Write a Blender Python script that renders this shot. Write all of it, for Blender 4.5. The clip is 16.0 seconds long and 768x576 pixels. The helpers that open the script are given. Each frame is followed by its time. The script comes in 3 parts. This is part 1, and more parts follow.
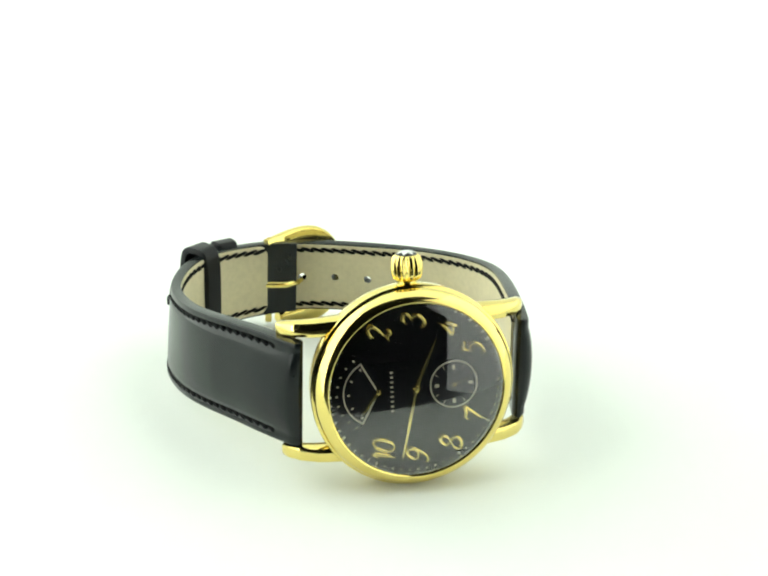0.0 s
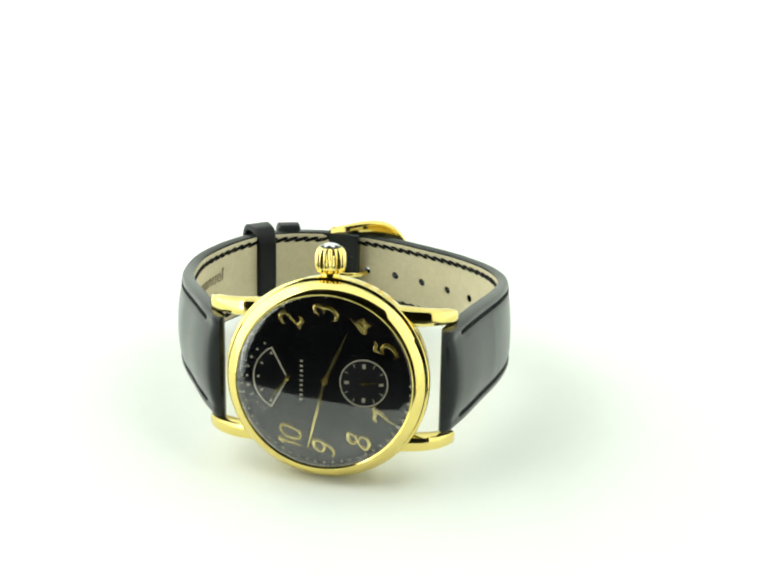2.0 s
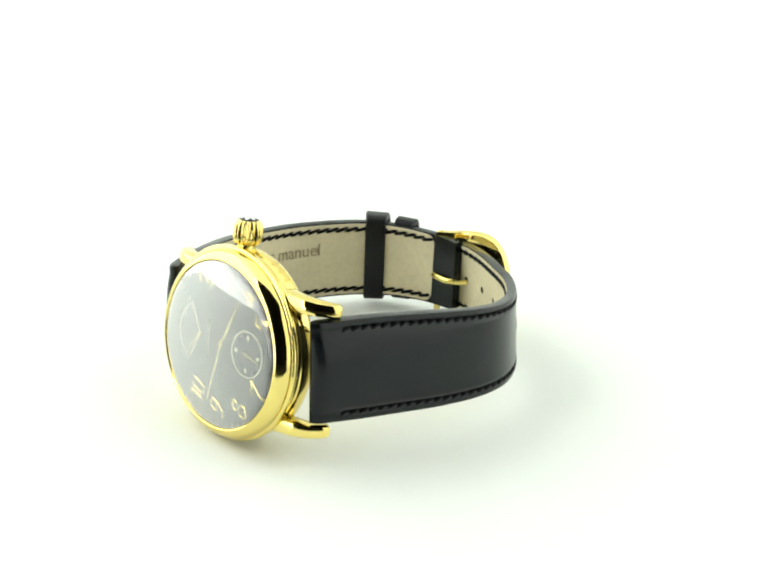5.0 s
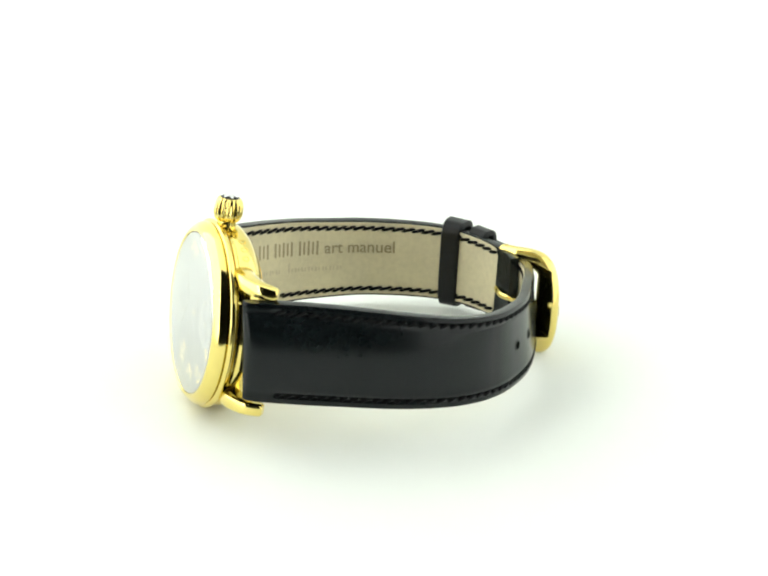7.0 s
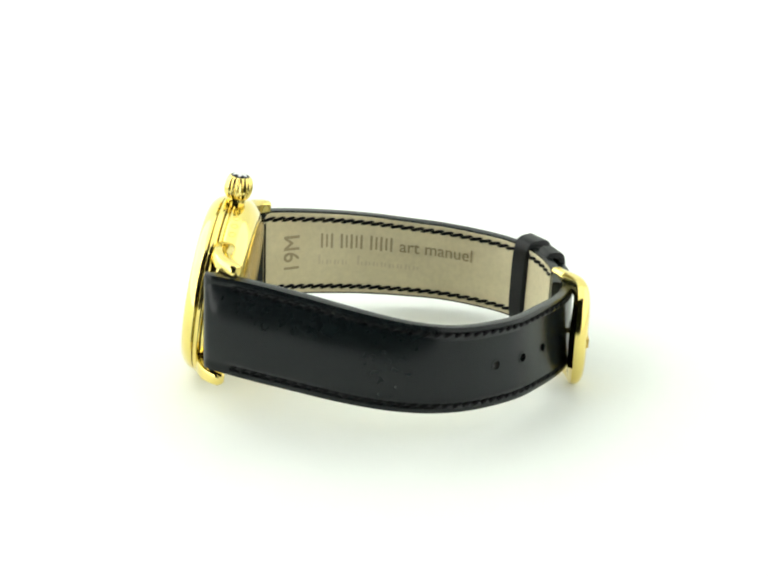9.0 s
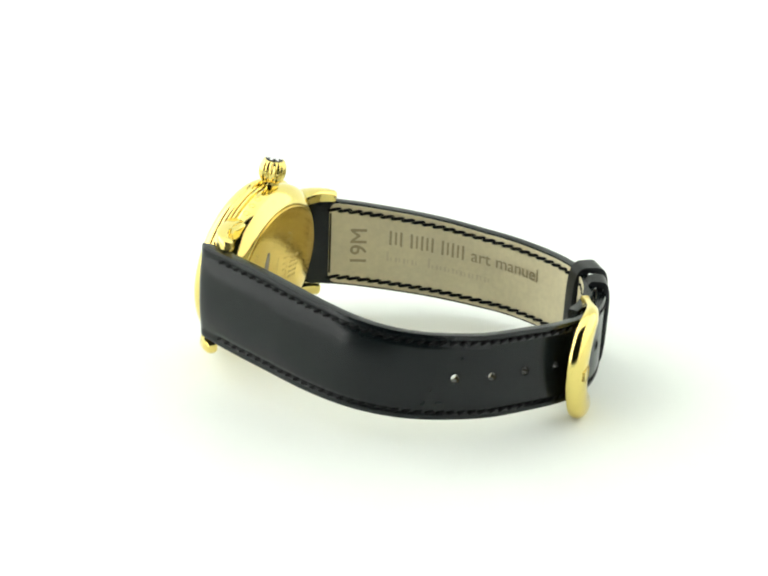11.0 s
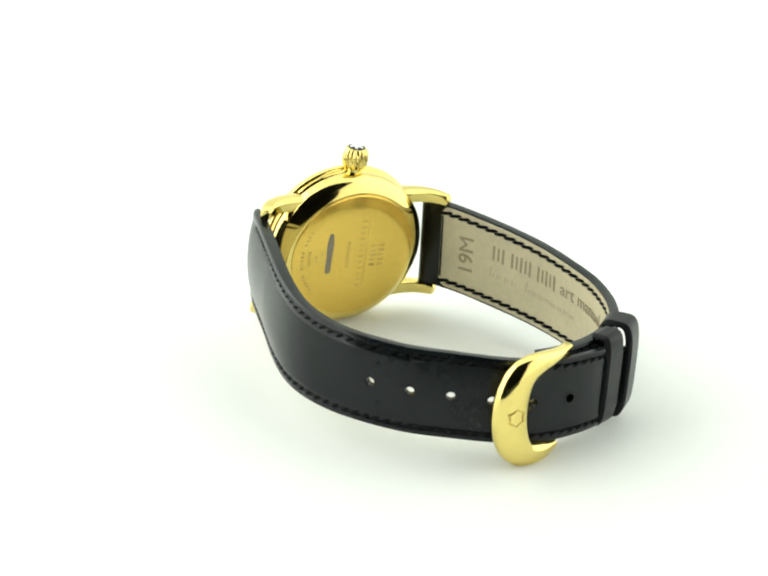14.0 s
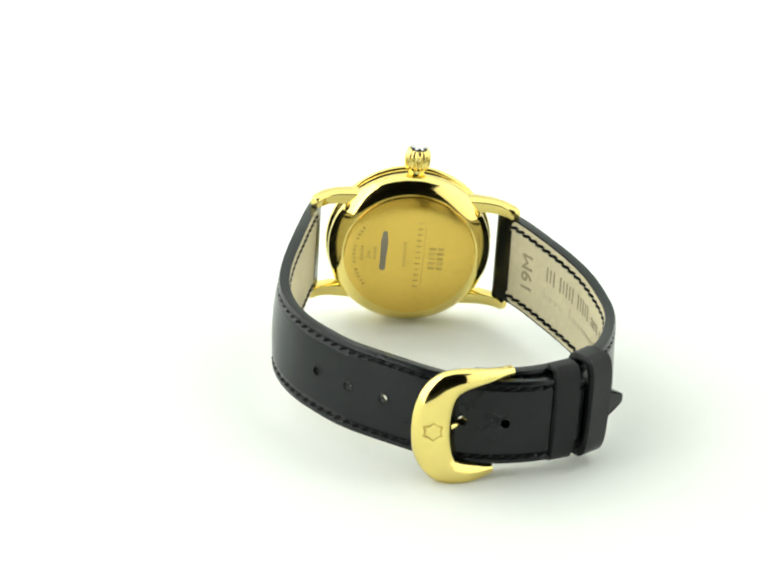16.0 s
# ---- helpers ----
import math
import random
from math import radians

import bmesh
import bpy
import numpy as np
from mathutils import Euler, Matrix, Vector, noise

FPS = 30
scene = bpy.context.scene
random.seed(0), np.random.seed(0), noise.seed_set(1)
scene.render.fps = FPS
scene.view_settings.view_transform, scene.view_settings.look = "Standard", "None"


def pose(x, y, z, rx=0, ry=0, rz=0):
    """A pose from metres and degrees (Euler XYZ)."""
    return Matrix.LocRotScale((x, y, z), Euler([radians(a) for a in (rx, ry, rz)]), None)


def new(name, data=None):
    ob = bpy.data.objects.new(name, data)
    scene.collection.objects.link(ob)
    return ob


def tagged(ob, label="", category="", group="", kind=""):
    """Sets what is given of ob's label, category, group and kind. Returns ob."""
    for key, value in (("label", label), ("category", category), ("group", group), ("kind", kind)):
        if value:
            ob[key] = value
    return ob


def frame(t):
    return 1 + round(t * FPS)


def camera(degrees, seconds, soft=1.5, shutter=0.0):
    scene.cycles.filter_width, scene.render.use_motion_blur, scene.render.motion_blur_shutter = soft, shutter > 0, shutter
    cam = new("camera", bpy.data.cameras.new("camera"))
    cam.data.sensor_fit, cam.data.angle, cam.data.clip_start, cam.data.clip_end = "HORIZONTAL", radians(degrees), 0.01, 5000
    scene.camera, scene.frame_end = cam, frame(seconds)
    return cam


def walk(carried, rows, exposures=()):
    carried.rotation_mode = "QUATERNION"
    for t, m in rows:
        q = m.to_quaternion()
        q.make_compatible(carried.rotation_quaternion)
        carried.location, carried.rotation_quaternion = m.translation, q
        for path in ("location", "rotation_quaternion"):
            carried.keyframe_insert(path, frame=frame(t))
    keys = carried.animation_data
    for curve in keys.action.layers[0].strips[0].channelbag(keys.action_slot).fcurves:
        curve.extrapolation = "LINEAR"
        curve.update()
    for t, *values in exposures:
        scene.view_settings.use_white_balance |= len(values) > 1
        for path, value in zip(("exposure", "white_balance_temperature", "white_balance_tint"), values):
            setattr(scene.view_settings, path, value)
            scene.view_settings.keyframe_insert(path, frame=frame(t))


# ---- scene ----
# Camera: it stands still, the watch turns before it on a white sheet.
cam = camera(29.41, 16.0, soft=2.2)
CAM = Matrix.Translation((-0.0017, -0.262, 0.1269)) @ pose(0, 0, 0, 90 - 22.07, 0, 0) @ pose(0, 0, 0, 0, 0, 2.41)
walk(cam, [(0.0, CAM), (16.0, CAM)], exposures=[(0.0, -0.2, 6500, 1.0), (0.7, -0.2, 6500, 1.0), (1.5, -0.2, 6500, 4.0), (3.5, -0.2, 6500, 7.5), (7.0, -0.2, 6500, 9.0), (16.0, -0.2, 6500, 10.0)])

# World: the dim room outside the light tent
world = bpy.data.worlds.new("room_air")
scene.world = world
world.use_nodes = True
world.node_tree.nodes["Background"].inputs[0].default_value = (0.9, 1.0, 0.95, 1)
world.node_tree.nodes["Background"].inputs[1].default_value = 0.02

MM = 0.001


# ---------------------------------------------------------------- materials
def material(name, base, rough=0.5, metal=0.0, grain=0.0, scale=400.0, bump=0.0, bump_scale=900.0,
             coat=0.0, transmission=0.0, ior=1.45, rough_var=0.0, glow=0.0, spec=0.5):
    m = bpy.data.materials.new(name)
    m.use_nodes = True
    n, l = m.node_tree.nodes, m.node_tree.links
    b = n["Principled BSDF"]
    b.inputs["Base Color"].default_value = (*base, 1)
    b.inputs["Roughness"].default_value = rough
    b.inputs["Metallic"].default_value = metal
    b.inputs["IOR"].default_value = ior
    b.inputs["Specular IOR Level"].default_value = spec
    b.inputs["Coat Weight"].default_value = coat
    b.inputs["Coat Roughness"].default_value = 0.12
    b.inputs["Transmission Weight"].default_value = transmission
    if glow:
        b.inputs["Emission Color"].default_value = (*base, 1)
        b.inputs["Emission Strength"].default_value = glow
    tc = n.new("ShaderNodeTexCoord")
    if grain:
        big = n.new("ShaderNodeTexNoise")
        big.inputs["Scale"].default_value = scale * 0.12
        big.inputs["Detail"].default_value = 4
        small = n.new("ShaderNodeTexNoise")
        small.inputs["Scale"].default_value = scale
        small.inputs["Detail"].default_value = 6
        both = n.new("ShaderNodeMath")
        both.operation = "ADD"
        ramp = n.new("ShaderNodeMapRange")
        ramp.inputs["From Min"].default_value, ramp.inputs["From Max"].default_value = 0.6, 1.4
        ramp.inputs["To Min"].default_value, ramp.inputs["To Max"].default_value = 1 - grain, 1 + grain
        mix = n.new("ShaderNodeVectorMath")
        mix.operation = "SCALE"
        mix.inputs[0].default_value = base
        l.new(tc.outputs["Object"], big.inputs["Vector"])
        l.new(tc.outputs["Object"], small.inputs["Vector"])
        l.new(big.outputs["Fac"], both.inputs[0])
        l.new(small.outputs["Fac"], both.inputs[1])
        l.new(both.outputs[0], ramp.inputs["Value"])
        l.new(ramp.outputs[0], mix.inputs["Scale"])
        l.new(mix.outputs[0], b.inputs["Base Color"])
        if rough_var:
            r2 = n.new("ShaderNodeMapRange")
            r2.inputs["From Min"].default_value, r2.inputs["From Max"].default_value = 0.7, 1.3
            r2.inputs["To Min"].default_value, r2.inputs["To Max"].default_value = rough - rough_var, rough + rough_var
            l.new(both.outputs[0], r2.inputs["Value"])
            l.new(r2.outputs[0], b.inputs["Roughness"])
    if bump:
        nz = n.new("ShaderNodeTexNoise")
        nz.inputs["Scale"].default_value = bump_scale
        nz.inputs["Detail"].default_value = 5
        bp = n.new("ShaderNodeBump")
        bp.inputs["Strength"].default_value = bump
        bp.inputs["Distance"].default_value = 0.0002
        l.new(tc.outputs["Object"], nz.inputs["Vector"])
        l.new(nz.outputs["Fac"], bp.inputs["Height"])
        l.new(bp.outputs[0], b.inputs["Normal"])
    return m


GOLD = material("polished_gold", (0.83, 0.68, 0.22), 0.1, 1.0, 0.05, 500, rough_var=0.04)
GOLD_SATIN = material("satin_gold", (0.81, 0.57, 0.13), 0.19, 1.0, 0.06, 700, bump=0.02, bump_scale=2600, rough_var=0.05)
GOLD_DARK = material("engraved_gold", (0.6, 0.45, 0.13), 0.42, 1.0, 0.1, 900)
GREY_STAIN = material("ground_off_metal", (0.30, 0.27, 0.22), 0.5, 1.0, 0.25, 2500)
LEATHER = material("black_cordovan", (0.0055, 0.0085, 0.009), 0.21, 0, 0.12, 700, bump=0.008, bump_scale=1500, rough_var=0.02, spec=0.34)
LEATHER_EDGE = material("black_keeper_leather", (0.006, 0.007, 0.008), 0.34, 0, 0.3, 700, bump=0.08, bump_scale=1400, spec=0.25)
LINING = material("beige_lining", (0.63, 0.575, 0.39), 0.6, 0, 0.1, 900, bump=0.25, bump_scale=2200)
LINING_PRESSED = material("pressed_lining", (0.34, 0.29, 0.18), 0.65, 0, 0.12, 900)
LINING_FAINT = material("faintly_pressed_lining", (0.55, 0.49, 0.34), 0.65, 0, 0.12, 900)
THREAD = material("black_thread", (0.004, 0.004, 0.0045), 0.6, 0, 0.3, 3000, spec=0.1)
DIAL = material("black_lacquer", (0.004, 0.004, 0.005), 0.24, 0, 0.2, 800, spec=0.28)
DIAL_FINE = material("dial_print", (0.62, 0.58, 0.42), 0.5, 0, 0.1, 900)
GLASS = material("sapphire_glass", (1, 1, 1), 0.0, 0, transmission=1.0, ior=1.5)


def add_grazing_gloss(m):
    """The glass turns mirror-like where it is seen along its surface."""
    n, l = m.node_tree.nodes, m.node_tree.links
    out, clear = n["Material Output"], n["Principled BSDF"]
    face = n.new("ShaderNodeLayerWeight")
    face.inputs["Blend"].default_value = 0.5
    rise = n.new("ShaderNodeMapRange")
    rise.interpolation_type = "SMOOTHSTEP"
    rise.inputs["From Min"].default_value, rise.inputs["From Max"].default_value = 0.12, 0.58
    rise.inputs["To Min"].default_value, rise.inputs["To Max"].default_value = 0.018, 0.58
    gloss = n.new("ShaderNodeBsdfGlossy")
    gloss.inputs["Roughness"].default_value = 0.03
    mix = n.new("ShaderNodeMixShader")
    l.new(face.outputs["Facing"], rise.inputs["Value"])
    l.new(rise.outputs[0], mix.inputs[0])
    l.new(clear.outputs[0], mix.inputs[1])
    l.new(gloss.outputs[0], mix.inputs[2])
    l.new(mix.outputs[0], out.inputs["Surface"])


add_grazing_gloss(GLASS)
EMBLEM = material("black_enamel", (0.01, 0.01, 0.012), 0.2)
STAR = material("white_enamel", (0.85, 0.86, 0.84), 0.25, 0, 0.02, 900)
SUBDIAL = material("turned_black_lacquer", (0.012, 0.012, 0.013), 0.3, 0, 0.2, 900, spec=0.35)
SHEET = material("white_sheet", (0.85, 0.88, 0.84), 0.55, 0, 0.01, 60, bump=0.02, bump_scale=800)
# tent fabric glows by itself, standing in for unseen lamps outside it
FABRIC_LEFT = material("bright_glowing_diffuser", (0.988, 1.0, 0.972), 0.8, glow=2.15)
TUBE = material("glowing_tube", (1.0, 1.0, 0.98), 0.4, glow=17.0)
# weaker glow for the added strip, imitating soft light falloff in reflections
FABRIC_FALLOFF = material("dim_glowing_falloff", (0.988, 1.0, 0.972), 0.8, glow=0.8)
FABRIC_RIGHT = material("soft_glowing_diffuser", (0.988, 1.0, 0.972), 0.8, glow=0.95)
FABRIC = material("glowing_white_diffuser", (0.988, 1.0, 0.972), 0.8, glow=0.42)
ROOM = material("dark_room_paint", (0.035, 0.036, 0.036), 0.8, 0, 0.1, 5)


# ---------------------------------------------------------------- mesh helpers
def part(name, bm, mat, parent, label="", smooth=True, m=None, kind=""):
    """Links a bmesh as one mesh under a thing or a part."""
    if m is not None:
        bm.transform(m)
    bmesh.ops.recalc_face_normals(bm, faces=bm.faces)
    me = bpy.data.meshes.new(name)
    bm.to_mesh(me)
    bm.free()
    me.materials.append(mat)
    if smooth:
        me.polygons.foreach_set("use_smooth", [True] * len(me.polygons))
        me.set_sharp_from_angle(angle=radians(38))
    ob = new(name, me)
    if parent is not None:
        ob.parent = parent
    if label or kind:
        tagged(ob, label, kind=kind)
    return ob


def loft(bm, rings, closed=False, caps=True):
    """Joins rings of points, each the same count, into a tube."""
    vs = [[bm.verts.new(p) for p in r] for r in rings]
    n = len(vs[0])
    pairs = list(zip(vs, vs[1:])) + ([(vs[-1], vs[0])] if closed else [])
    for a, b in pairs:
        for i in range(n):
            j = (i + 1) % n
            bm.faces.new((a[i], a[j], b[j], b[i]))
    if caps and not closed:
        bm.faces.new(vs[0][::-1])
        bm.faces.new(vs[-1])
    return bm


def revolve(bm, profile, n=96, flute=0.0, flutes=0):
    """Turns a closed profile of (radius, depth) in millimetres about the head's axis, which is y."""
    rings = []
    for k in range(n):
        a = 2 * math.pi * k / n
        f = 1 + flute * math.cos(flutes * a)
        rings.append([(r * f * math.cos(a) * MM, y * MM, r * f * math.sin(a) * MM) for r, y in profile])
    return loft(bm, rings, closed=True)


def lathe(bm, profile, n=96, flute=None, flutes=0):
    """Turns an open profile from axis to axis; flute gives the ribbing of each profile point."""
    rings = []
    for q, (r, y) in enumerate(profile):
        fl = flute[q] if flute else 0
        rings.append([(max(r, 0.01) * (1 + fl * math.cos(flutes * 2 * math.pi * k / n)) * math.cos(2 * math.pi * k / n) * MM, y * MM,
                       max(r, 0.01) * (1 + fl * math.cos(flutes * 2 * math.pi * k / n)) * math.sin(2 * math.pi * k / n) * MM) for k in range(n)])
    return loft(bm, rings)


def prism(bm, outline, y0, y1):
    """A flat plate: outline of (x, z) in millimetres between two depths."""
    return loft(bm, [[(x * MM, y * MM, z * MM) for x, z in outline] for y in (y0, y1)])


def box(bm, x0, x1, y0, y1, z0, z1):
    return loft(bm, [[(x0, y, z0), (x1, y, z0), (x1, y, z1), (x0, y, z1)] for y in (y0, y1)])


def letters(text, size, depth, shear=0.0, bevel=0.0, thin=0.0):
    """A mesh of writing with the built-in font, as a bmesh in its own plane (x along, y up), centred."""
    cu = bpy.data.curves.new("lettering", "FONT")
    cu.body, cu.size, cu.extrude, cu.shear, cu.offset = text, size, depth, shear, thin
    cu.bevel_depth, cu.bevel_resolution = bevel, 2
    cu.align_x, cu.align_y, cu.resolution_u = "CENTER", "CENTER", 4
    tmp = new("lettering", cu)
    bpy.context.view_layer.update()
    me = bpy.data.meshes.new_from_object(tmp.evaluated_get(bpy.context.evaluated_depsgraph_get()))
    bpy.data.objects.remove(tmp)
    bpy.data.curves.remove(cu)
    bm = bmesh.new()
    bm.from_mesh(me)
    bpy.data.meshes.remove(me)
    return bm


# ---------------------------------------------------------------- the tent and the room
def slab(name, pts, thick, mat, label, category):
    """A sheet swept along x: pts are (y, z) of its upper face."""
    bm = bmesh.new()
    n = len(pts)
    low = []
    for i, (y, z) in enumerate(pts):
        a, b = pts[max(i - 1, 0)], pts[min(i + 1, n - 1)]
        ty, tz = b[0] - a[0], b[1] - a[1]
        k = math.hypot(ty, tz)
        low.append((y + tz / k * thick, z - ty / k * thick))
    ring = pts + low[::-1]
    loft(bm, [[(x, y, z) for y, z in ring] for x in (-0.42, 0.42)])
    ob = part(name, bm, mat, None)
    return tagged(ob, label, category, kind="structure")


def panel(name, a, b, mat, label, category):
    bm = bmesh.new()
    box(bm, a[0], b[0], a[1], b[1], a[2], b[2])
    return tagged(part(name, bm, mat, None, smooth=False), label, category, kind="structure")


def build_tent():
    curve = [(-0.098, -0.0006), (-0.05, -0.0006), (0.1, -0.0006), (0.22, -0.0006)]
    curve += [(0.22 + 0.16 * math.sin(radians(a)), 0.1594 - 0.16 * math.cos(radians(a))) for a in range(9, 91, 9)]
    curve += [(0.38, 0.4), (0.38, 0.62)]
    slab("floor", curve, 0.006, SHEET, "seamless white sheet curving up into the backdrop", "floor")
    # the left side's front edge leans back; an added dim strip fades its glow
    for name, front, rear, mat, label in (("wall_left", -0.42, None, FABRIC_LEFT, "white fabric tent side, glowing in place of lamps outside"), ("wall_left_falloff", -0.475, -0.4215, FABRIC_FALLOFF, "added dim glowing strip that fades out the tent's side")):
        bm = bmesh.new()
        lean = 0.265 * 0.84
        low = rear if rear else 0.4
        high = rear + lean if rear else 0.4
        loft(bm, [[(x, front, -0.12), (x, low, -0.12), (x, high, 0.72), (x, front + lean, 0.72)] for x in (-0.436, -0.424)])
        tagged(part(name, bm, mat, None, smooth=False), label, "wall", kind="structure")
    panel("wall_right", (0.424, -0.62, -0.12), (0.436, 0.4, 0.62), FABRIC_RIGHT, "white fabric tent side, glowing in place of lamps outside", "wall")
    panel("ceiling", (-0.422, -0.2, 0.622), (0.422, 0.4, 0.634), FABRIC, "white fabric tent top, glowing in place of lamps outside", "ceiling")
    panel("wall_back", (-0.436, 0.402, -0.12), (0.436, 0.414, 0.634), SHEET, "plain white back of a light tent", "wall")
    panel("ground", (-1.6, -2.2, -0.15), (1.6, 0.8, -0.12), ROOM, "dark table top under the white sheet", "table top")
    panel("trim", (-0.42, -0.094, -0.12), (0.42, 0.4, -0.0072), ROOM, "dark board that carries the white sheet", "board")
    panel("wall_south", (-1.6, -2.22, -0.15), (1.6, -2.2, 1.6), ROOM, "dark wall of the room", "wall")
    panel("wall_north", (-1.6, 0.8, -0.15), (1.6, 0.82, 1.6), ROOM, "dark wall of the room", "wall")
    panel("wall_east", (1.6, -2.2, -0.15), (1.62, 0.8, 1.6), ROOM, "dark wall of the room", "wall")
    panel("wall_west", (-1.62, -2.2, -0.15), (-1.6, 0.8, 1.6), ROOM, "dark wall of the room", "wall")
    panel("ceiling_room", (-1.62, -2.22, 1.6), (1.62, 0.82, 1.62), ROOM, "dark ceiling of the room", "ceiling")


build_tent()


def build_light_tube():
    """The slim upright tube at the tent's front edge that glints in the watch glass."""
    tube = new("light_tube")
    tube.location = (-0.419, -0.42, -0.12)
    tagged(tube, "slim glowing white light tube leaning back on a dark foot", "lamp")
    lean = pose(0, 0, 0, -14.84, 0, 0) @ pose(0, 0, 0, 90, 0, 0)
    part("foot", lathe(bmesh.new(), [(0, 0), (26, 0), (26, 4), (22, 7), (0, 7)], 32), ROOM, tube, "dark round foot", m=pose(0, 0, 0, 90, 0, 0))
    part("glass_tube", lathe(bmesh.new(), [(0, 22), (3.0, 22.5), (3.5, 24), (3.5, 840), (3.0, 841.5), (0, 842)], 20), TUBE, tube, "glowing white glass tube", m=lean)
    part("socket", lathe(bmesh.new(), [(0, 5), (4.0, 5), (4.0, 22), (0, 22)], 20), ROOM, tube, "dark socket", m=lean)


build_light_tube()

# ---------------------------------------------------------------- the watch
watch = new("wristwatch")
tagged(watch, "gold wristwatch with black dial and black leather strap, buckled", "watch")
# the head: x towards six o'clock, z towards three, the dial looks along -y
HEAD = Matrix.Translation((0.00435, -0.0371, 0.01765)) @ pose(0, 0, 0, 0, 0, 14.5) @ pose(0, 0, 0, -7.9, 0, 0) @ pose(0, 0, 0, 0, -2.5, 0)
FACE = HEAD @ Matrix.Translation((0, -0.2 * MM, 0))


def clock(deg, r):
    """Place on the dial, in millimetres, at an hour angle clockwise from twelve."""
    a = radians(deg)
    return -r * math.cos(a), r * math.sin(a)


def build_case():
    bm = revolve(bmesh.new(), [(13.4, 2.2), (17.1, 2.2), (17.42, 2.4), (17.42, 2.85), (17.1, 3.0), (17.3, 3.2), (17.42, 3.9), (17.42, 5.2), (17.0, 6.1), (16.2, 6.9), (15.3, 7.6), (14.6, 7.95), (14.25, 8.05), (13.4, 8.05)], 160)
    band = part("case_band", bm, GOLD, watch, m=HEAD)
    bm = revolve(bmesh.new(), [(15.22, -1.3), (15.3, -1.58), (15.5, -1.7), (15.75, -1.66), (16.2, -1.38), (16.7, -0.95), (17.1, -0.45), (17.35, 0.1), (17.42, 0.45), (17.3, 0.68), (17.0, 0.76), (15.22, 0.76)], 160)
    part("bezel", bm, GOLD, watch, "rounded polished gold bezel", m=HEAD)
    bm = revolve(bmesh.new(), [(15.4, 0.78), (17.05, 0.78), (17.5, 0.86), (17.82, 1.08), (17.92, 1.4), (17.88, 1.75), (17.65, 2.02), (17.2, 2.16), (15.4, 2.16)], 160)
    part("bezel_ring", bm, GOLD, watch, "narrow polished gold ring under the bezel", m=HEAD)
    bm = lathe(bmesh.new(), [(0, 8.42), (9, 8.42), (13.6, 8.4), (14.0, 8.25), (14.1, 7.95), (14.0, 7.6), (0, 7.6)], 128)
    back = part("caseback", bm, GOLD_SATIN, watch, "satin gold caseback with worn engraving", m=HEAD)
    # engraving: a long rule with a spaced line of marks along it, two blocks, fine lines, a ground-off patch
    bm = bmesh.new()
    prism(bm, [(-3.0, -8.5), (-2.85, -8.5), (-2.85, 8.5), (-3.0, 8.5)], 8.41, 8.45)
    part("engraved_rule", bm, GOLD_DARK, back, smooth=False, m=HEAD)
    bm = bmesh.new()
    for k in range(12):
        z = -7.4 + k * 1.38
        prism(bm, [(-2.3, z), (-1.2, z), (-1.2, z + 0.34), (-2.3, z + 0.34)], 8.41, 8.44)
    part("engraved_marks", bm, GOLD_DARK, back, smooth=False, m=HEAD, kind="stuff")
    for x, w in ((-4.7, 1.4), (-6.5, 1.4)):
        bm = bmesh.new()
        for k in range(5):
            z = -2.9 + k * 1.15
            prism(bm, [(x - w / 2, z), (x + w / 2, z), (x + w / 2, z + 0.6), (x - w / 2, z + 0.6)], 8.41, 8.44)
        part("engraved_block", bm, GOLD_DARK, back, smooth=False, m=HEAD, kind="stuff")
    for x, z0, z1 in ((1.2, -2.6, 3.4), (7.4, -1.2, 1.4), (8.7, -0.9, 0.9), (10.2, -1.6, 1.8)):
        bm = bmesh.new()
        z = z0
        while z < z1:
            prism(bm, [(x - 0.35, z), (x + 0.35, z), (x + 0.35, z + 0.32), (x - 0.35, z + 0.32)], 8.41, 8.44)
            z += 0.62
        part("engraved_line", bm, GOLD_DARK, back, smooth=False, m=HEAD, kind="stuff")
    bm = prism(bmesh.new(), [(5.6 + 0.7 * math.copysign(abs(math.cos(a)) ** 0.4, math.cos(a)) * (1 + 0.12 * math.sin(5 * a)), 0.9 + 4.7 * math.copysign(abs(math.sin(a)) ** 0.7, math.sin(a))) for a in np.linspace(0, 2 * math.pi, 28)[:-1]], 8.41, 8.44)
    part("ground_off_patch", bm, GREY_STAIN, back, "dull grey ground-off patch", smooth=False, m=HEAD)
    bm = bmesh.new()
    for k in range(16):
        a = radians(-38 + 4.6 * k)
        c, q = math.cos(a), math.sin(a)
        if k not in (5, 11):
            prism(bm, [(u * c - v * q, u * q + v * c) for u, v in ((11.5, -0.2), (12.2, -0.2), (12.2, 0.2), (11.5, 0.2))], 8.41, 8.44)
    part("engraved_rim_line", bm, GOLD_DARK, back, smooth=False, m=HEAD, kind="stuff")
    for deg in (22, 29, 36):
        ring = [[((17.42 + o) * math.sin(radians(deg + 2.0 * math.cos(w) * f)) * MM, (4.5 + 0.75 * math.sin(w) * f) * MM, (17.42 + o) * math.cos(radians(deg + 2.0 * math.cos(w) * f)) * MM)
                 for w in np.linspace(0, 2 * math.pi, 17)[:-1]] for f, o in ((1, -0.05), (1, 0.03), (0.65, 0.03), (0.65, -0.05))]
